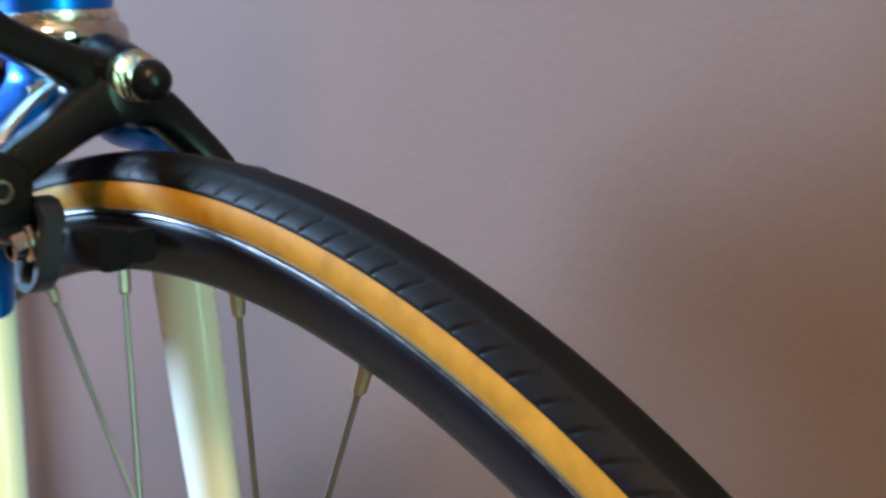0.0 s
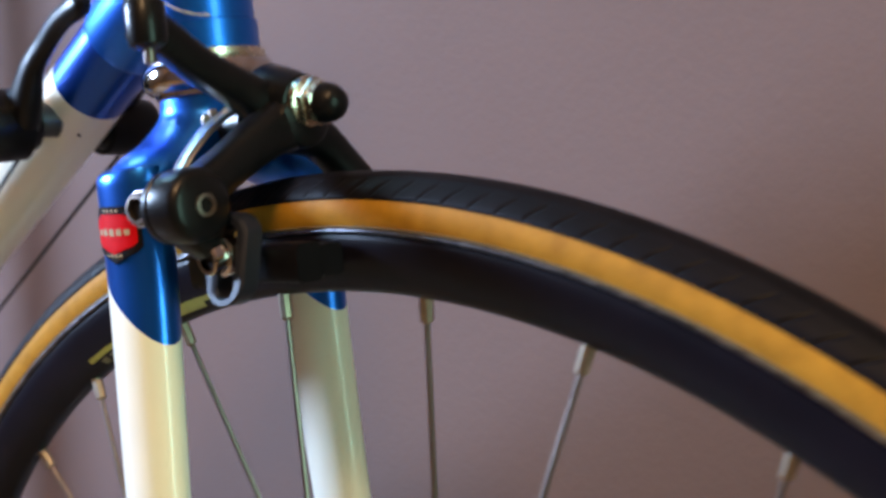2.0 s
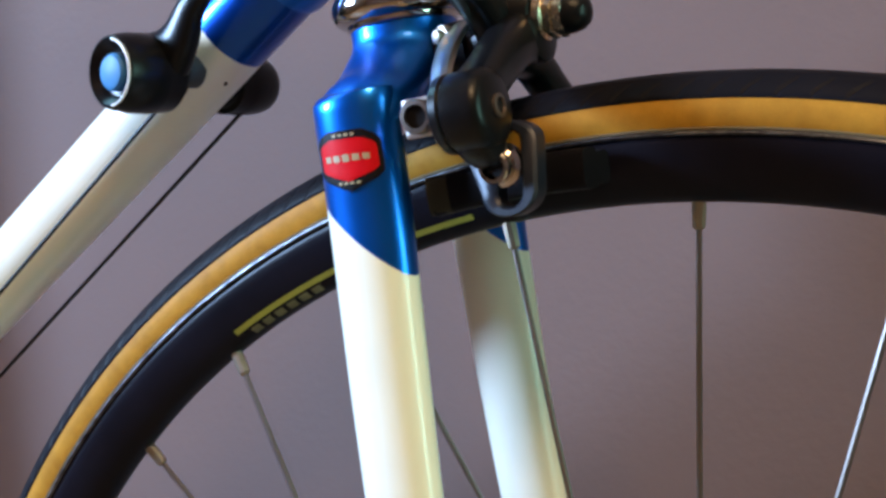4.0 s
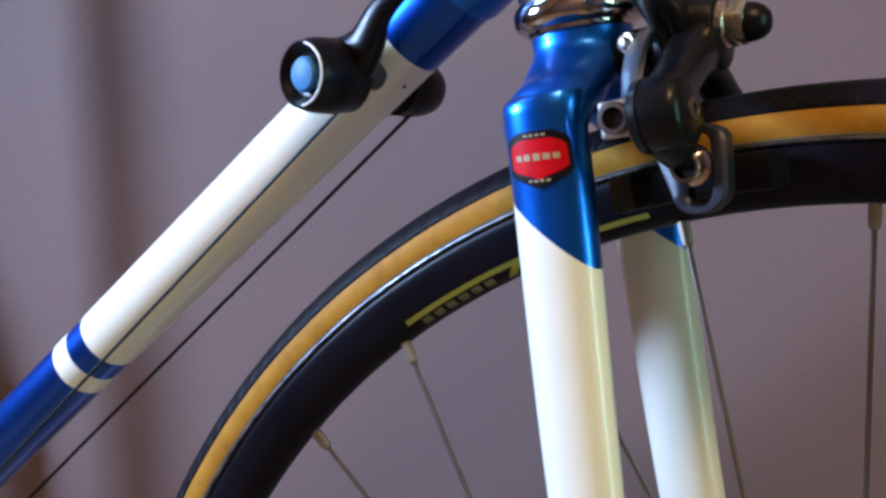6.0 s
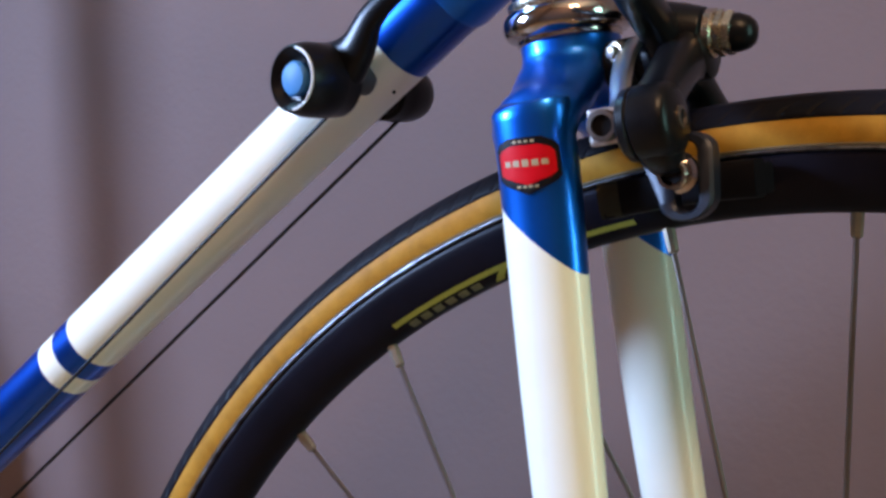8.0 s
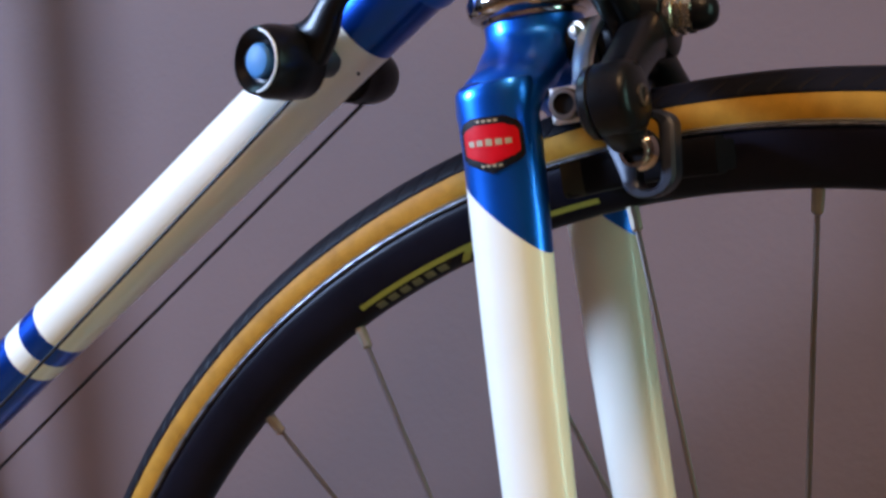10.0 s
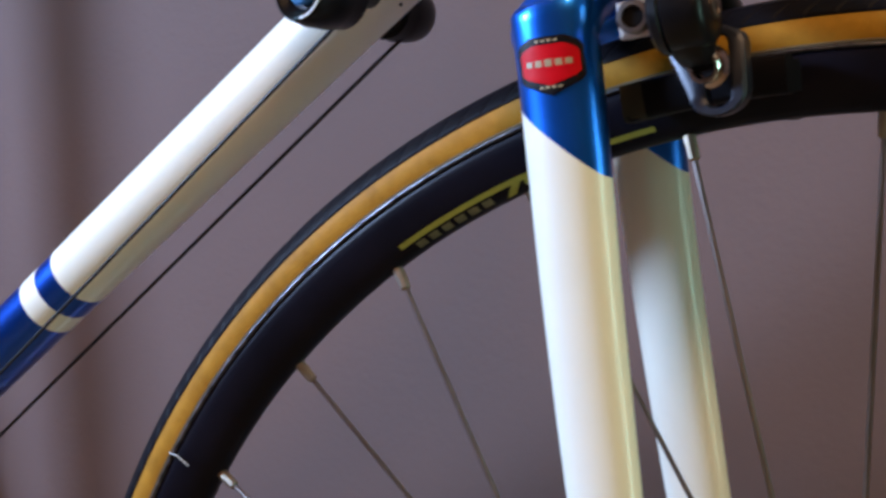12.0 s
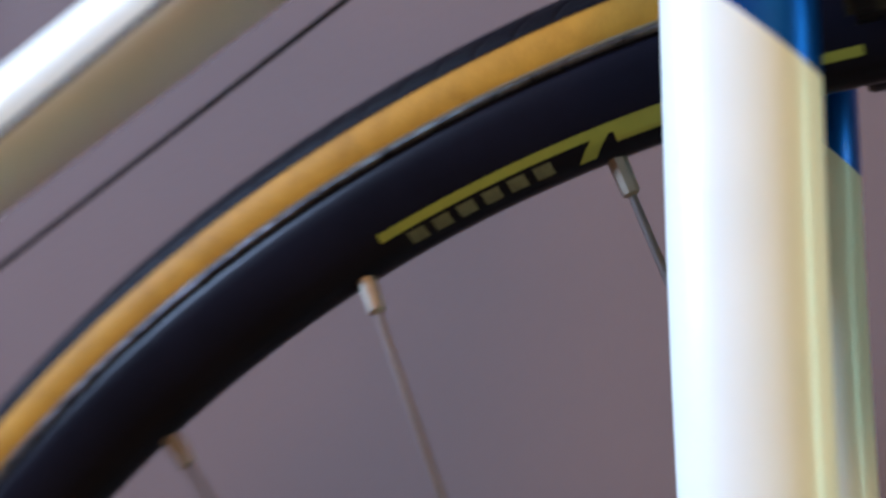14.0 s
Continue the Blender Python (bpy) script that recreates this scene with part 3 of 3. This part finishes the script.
part("pivot_bolt", turned(at(0.006, PIV_Y, PIV_D), FWD, [(0, 0.0030), (0.036, 0.0030)], 16), M_STEEL, brake, "steel centre bolt")
part("nut_seat", turned(NUT - NUT_AX * 0.0190, NUT_AX, [(0, 0.0090), (0.0040, 0.0104), (0.0100, 0.0096), (0.0165, 0.0084), (0.0182, 0.0079), (0.0190, 0.0066)], 32), M_BLACK, brake)
part("washer", turned(NUT, NUT_AX, [(0, 0.0068), (0.0004, 0.0075), (0.0026, 0.0075), (0.0030, 0.0068), (0.0032, 0.0062)], 32), M_BRASS, brake, "dull gold steel washer")
part("lock_nut", turned(NUT + NUT_AX * 0.0032, NUT_AX, [(0, 0.0064), (0.0003, 0.0073), (0.0022, 0.0073), (0.0025, 0.0064), (0.0029, 0.0064), (0.0031, 0.0070), (0.0052, 0.0067), (0.0056, 0.0060)], 6), M_BRASS, brake, "worn grooved lock nut")
part("dome_nut", turned(NUT + NUT_AX * 0.0086, NUT_AX, [(0, 0.0060), (0.0020, 0.0058), (0.0045, 0.0049), (0.0062, 0.0034), (0.0070, 0.001)], 28), M_PLASTIC, brake, "black domed cap nut")
part("spacer", turned(at(0.0150, PIV_Y, PIV_D), FWD, [(0, 0.0085), (0.010, 0.0085), (0.0104, 0.0070), (0.0130, 0.0070)], 28), M_BLACK, brake)


def spring():
    rows = spline([(*at(0.0275, 0.008, -0.0100), 0.0030, 0.0011), (*at(0.0280, -0.010, -0.0095), 0.0034, 0.0012), (*at(0.0290, -0.0235, -0.0150), 0.0036, 0.0013), (*at(0.0310, -0.0345, -0.0230), 0.0034, 0.0013),
                   (*at(0.0330, -0.0425, -0.0305), 0.0030, 0.0012), (*at(0.0345, -0.0510, -0.0350), 0.0024, 0.0011)], 5)
    return sweep(rows, FWD, 14)


part("return_spring", spring(), M_ALLOY, brake, "bright flat steel return spring")
SIDE = Vector((0.12, -0.99, 0.05)).normalized()
part("spring_stop", box((0.0110, 0.0105, 0.0030), frame_axes(at(0.0322, -0.0505, -0.0374), SIDE, FWD), 0.0012), M_PLATE, brake, "silver square clamp plate")
part("clamp_screw", turned(at(0.0320, -0.0510, -0.0374), SIDE, [(0, 0.0046), (0.0044, 0.0046), (0.0051, 0.0041), (0.0052, 0.0031), (0.0020, 0.0029), (0.0019, 0.0002)], 24), M_STEEL, brake, "steel socket screw")
part("screw_socket", turned(at(0.0320, -0.0510, -0.0374) + SIDE * 0.0034, SIDE, [(0, 0.0029), (0.0006, 0.0031)], 20), M_INK, brake, "dark screw socket")
part("spring_pin", turned(Vector((-0.1215, -0.0185, 0.6632)), (-0.45, -0.88, -0.15), [(0, 0.0032), (0.0022, 0.0032), (0.0024, 0.0020), (0.0042, 0.0019), (0.0046, 0.001)], 18), M_NIPPLE, brake, "small brass coloured pin")


def slot_plate(s):
    """The arm's foot: an upright oblong ring with the shoe's bolt in its slot."""
    cy, top, bot = s * 0.0355, -0.0474, -0.0602
    outer, inner, verts, faces = [], [], [], []
    n = 12
    for cd, a0 in ((top, 0), (bot, math.pi)):
        for i in range(n + 1):
            a = a0 + math.pi * i / n
            grow = 0.0026 if cd == top else 0.0
            outer.append((0.0486 + (0.0082 + grow) * math.cos(a) - grow * 0.9, cd + 0.0064 * math.sin(a)))
            inner.append((0.0488 + 0.0036 * math.cos(a), cd + 0.0034 * math.sin(a) - (0.0005 if cd == bot else 0)))
    N = len(outer)
    lean = lambda d: s * (d - top) * -0.22
    for loop, dy, grow in ((outer, -0.0026, 1.0), (outer, 0.0026, 1.0), (inner, 0.0026, 1.0), (inner, -0.0026, 1.0), (outer, -0.0034, 0.0), (inner, -0.0034, 0.0)):
        for (k, d), (k2, d2) in zip(loop, inner if loop is outer else outer):
            if grow == 0.0:
                k, d = k + (k2 - k) * 0.22, d + (d2 - d) * 0.22
            p = at(k, cy + dy * (-s) - lean(d) * -1, d)
            verts.append(p)
    for i in range(N):
        j = (i + 1) % N
        o, oi, ii, io, of, inf = (x * N for x in range(6))
        for a, b in ((o, oi), (oi, ii), (ii, io), (io, inf), (inf, of), (of, o)):
            faces.append((a + i, a + j, b + j, b + i))
    return to_mesh(verts, faces)


for s in (-1, 1):
    part("pad_slot", slot_plate(s), M_SLOT, brake, "slotted foot of the brake arm, tinted blue-grey like its window reflection")
    bolt = at(0.0466, s * 0.0450, -0.0530)
    inward = Vector((0.05, -s, 0.1)).normalized()
    part("shoe_bolt", turned(bolt, inward, [(0.0030, 0.0001), (0.0030, 0.0032), (0.0001, 0.0034), (0, 0.0043), (0.0005, 0.0047), (0.0040, 0.0047), (0.0044, 0.0060), (0.0058, 0.0060), (0.0150, 0.0030)], 24), M_CHROME, brake, "bright shoe bolt with a washer")
    part("bolt_socket", turned(bolt + inward * 0.0016, inward, [(0, 0.0030), (0.0008, 0.0032)], 6), M_INK, brake, "dark hexagonal socket")
    ra = 0.3062
    rows_pad, rows_hold = [], []
    for i in range(9):
        a = radians(-22.4 + i * 1.12)
        p = AXLE + Vector((ra * math.sin(a), 0, ra * math.cos(a)))
        rows_pad.append((p.x, s * 0.0148, p.z, 0.0042, 0.0046))
        rows_hold.append((p.x, s * 0.0232, p.z, 0.0048, 0.0056))
    part("brake_pad", sweep(rows_pad, (0, 1, 0), 16, True, 5), M_PAD, brake, "dark rubber brake pad")
    part("pad_holder", sweep(rows_hold, (0, 1, 0), 16, True, 5), M_PAD, brake, "dark pad holder")
    # lit end of the holder, its light painted as olive grey
    rows_end = [(r[0], r[1], r[2], 0.0049, 0.0057) for r in rows_hold[:2]]
    part("holder_end", sweep([(rows_end[0][0] - 0.001, *rows_end[0][1:]), rows_end[1]], (0, 1, 0), 16, True, 5), M_HOLDER_LIT, brake, "end of the dark pad holder, coloured olive grey as lit")

part("cable_stop", turned(at(0.0405, -0.0510, 0.0055), STEER, [(0, 0.0036), (0.0012, 0.0052), (0.003, 0.0056), (0.0122, 0.0056), (0.0130, 0.0050)], 28), M_BLACK, brake, "black cable stop of the brake arm")
part("barrel_adjuster", turned(at(0.0405, -0.0510, 0.0185), STEER, [(0, 0.0046), (0.0006, 0.0052), (0.0096, 0.0052), (0.0104, 0.0046), (0.0108, 0.0030)], 24), M_GREYBARREL, brake, "grey knurled barrel adjuster")
part("cable_end", turned(at(0.0405, -0.0510, 0.0012), STEER, [(0, 0.0010), (0.0004, 0.0018), (0.0065, 0.0018)], 14), M_STEEL, brake, "steel cable end")
part("brake_cable", wire([tuple(at(0.0405, -0.0510, 0.0285)), tuple(at(0.0395, -0.0515, 0.06)), tuple(at(0.043, -0.052, 0.11)), tuple(at(0.06, -0.06, 0.19)), tuple(at(0.06, -0.09, 0.25))], 0.0025, 12), M_CABLE, bicycle, "black brake cable housing")

# ---------------------------------------------------------------- shift levers and cables
LAT = Vector((math.sin(PSI), -math.cos(PSI), 0))          # square to the frame, towards the drive side
DT_UP = LAT.cross(DT_U).normalized()
if DT_UP.z < 0:
    DT_UP = -DT_UP
SH = Vector((-0.2280, -0.0016, 0.6409))


def shift_lever(s):
    """A down tube lever: stepped drum, curved lever, round cap with a bright ring."""
    ax = Vector((-0.17, -0.985, 0)).normalized() if s > 0 else -LAT
    name_label = "black shift lever drum on the down tube"
    hub_at = SH + Vector((0.0070, 0, 0.0008)) if s > 0 else SH - DT_UP * 0.0014 + DT_U * 0.002
    grow = 1.0 if s > 0 else 0.84
    drum_profile = [(0, 0.0085), (0.0035, 0.0100), (0.0040, 0.0122), (0.0105, 0.0127), (0.0112, 0.0129), (0.0190, 0.0127), (0.0225, 0.0121), (0.0246, 0.0114), (0.0251, 0.0106), (0.0247, 0.0098), (0.0222, 0.0082), (0.0216, 0.0070), (0.0216, 0.002)]
    drum = part("shift_lever", turned(hub_at + ax * (0.0155 if s > 0 else 0.0110), ax, [(d, r * grow) for d, r in drum_profile], 40), M_PLASTIC, bicycle, name_label)
    path = [SH + Vector(v) for v in ((0.0030, -0.0225, 0.0036), (0.0090, -0.0230, 0.0076), (0.0150, -0.0250, 0.0140), (0.0197, -0.0263, 0.0236), (0.0277, -0.0268, 0.0326), (0.0382, -0.0278, 0.0421), (0.0502, -0.0288, 0.0486))]
    if s < 0:
        path = [p - LAT * 2 * (p - SH).dot(LAT) + DT_UP * 0.010 for p in path]
    size = [(0.0066, 0.0108), (0.0060, 0.0092), (0.0050, 0.0066), (0.0037, 0.0047), (0.0031, 0.0038), (0.0031, 0.0038), (0.0031, 0.0038)]
    rows = [(*p, *q) for p, q in zip(path, size)]
    end = path[-1] + (path[-1] - path[-2]).normalized() * 0.004
    rows.append((*end, 0.0015, 0.0018))
    part("lever", sweep(spline(rows, 6), ax, 24, True, 2.4), M_PLASTIC, drum, "black curved lever")
    if s > 0:
        part("boss", turned(Vector((-0.2205, -0.0106, 0.6440)), ax, [(0, 0.0062), (0.0080, 0.0060), (0.0108, 0.0050), (0.0122, 0.0030), (0.0126, 0.0006)], 24), M_BOSS, drum, "grey lever boss")
    cap = hub_at + ax * (0.0385 if s > 0 else 0.0340)
    part("cap", turned(cap, ax, [(-0.0026, 0.0058), (0, 0.0060), (0.0008, 0.0060), (0.0018, 0.0052), (0.0022, 0.0035), (0.0024, 0.0005)], 32), M_CAPBLUE, drum, "light blue round cap")
    e1 = (-DT_U + ax * DT_U.dot(ax)).normalized()
    e2 = e1.cross(ax).normalized()
    if e2.z < 0:
        e2 = -e2
    ring = []
    for i in range(23):
        a = radians(-150 + i * 7.4)
        ring.append(cap + ax * 0.0022 + e1 * 0.0104 * math.cos(a + 0.5) + e2 * 0.0104 * math.sin(a + 0.5))
    if s > 0:
        part("ring", wire([tuple(p) for p in ring], 0.0005, 8, 2), M_LINE, drum, "bright open wire ring")


shift_lever(1)
shift_lever(-1)
for a, b in ((Vector((-0.2245, -0.0199, 0.6329)), Vector((-0.5572, -0.0247, 0.2734))), (Vector((-0.2237, 0.02, 0.6299)), Vector((-0.552, -0.0005, 0.2677)))):
    part("shift_cable", wire([tuple(a), tuple(a.lerp(b, 0.5)), tuple(b)], 0.00075, 8, 2), M_CABLE, bicycle, "thin dark shift cable")
part("boss_hole", turned(Vector((-0.2090, -0.0082, 0.6407)), (0.3, -0.8, -0.5), [(0, 0.0006), (0.0006, 0.0006)], 10), M_INK, down_tube, "tiny dark chip in the paint")

# ---------------------------------------------------------------- far crank and pedal
CR_END = Vector((-0.638, 0.078, 0.410))
CR_BASE = Vector((BB.x, BB.y + 0.072, BB.z))
crank = part("crank", sweep([(*(CR_BASE + Vector((0, 0, -0.016))), 0.005, 0.012), (*CR_BASE, 0.007, 0.014), (*CR_BASE.lerp(CR_END, 0.5), 0.006, 0.011), (*CR_END, 0.006, 0.011), (*(CR_END + Vector((0, 0, 0.012))), 0.004, 0.006)], (0, 1, 0), 20, True, 2.6), M_ALLOY, bicycle, "silver alloy crank arm")
part("crank_axle", turned(BB, (0, 1, 0), [(0, 0.008), (0.085, 0.008)], 20), M_STEEL, crank)
PED = CR_END + Vector((0.0, 0.038, 0.0))
pedal = part("pedal", box((0.046, 0.054, 0.026), Matrix.Translation(PED) @ pose(0, 0, 0, 0, 10, 0), 0.003), M_GREYPLASTIC, bicycle, "grey resin pedal body")
part("pedal_axle", turned(CR_END, (0, 1, 0), [(0, 0.006), (0.02, 0.006)], 16), M_STEEL, pedal)
part("toe_clip", wire([tuple(PED + Vector(v)) for v in ((-0.02, 0.0, 0.0), (-0.045, 0.0, 0.012), (-0.075, 0.0, 0.038), (-0.10, 0.0, 0.036))], 0.005, 10), M_PLASTIC, pedal, "dark bent toe clip")

# a frayed thread on the tyre's edge
TH = math.radians(-66.35)
base_t = AXLE + Vector((0.3148 * math.sin(TH), -0.0102, 0.3148 * math.cos(TH)))
tagged(part("thread", wire([tuple(base_t), tuple(base_t + Vector((0.005, -0.0010, 0.0002))), tuple(base_t + Vector((0.0103, -0.0006, -0.0022)))], 0.00025, 6), M_LINE, bicycle), "loose pale thread")
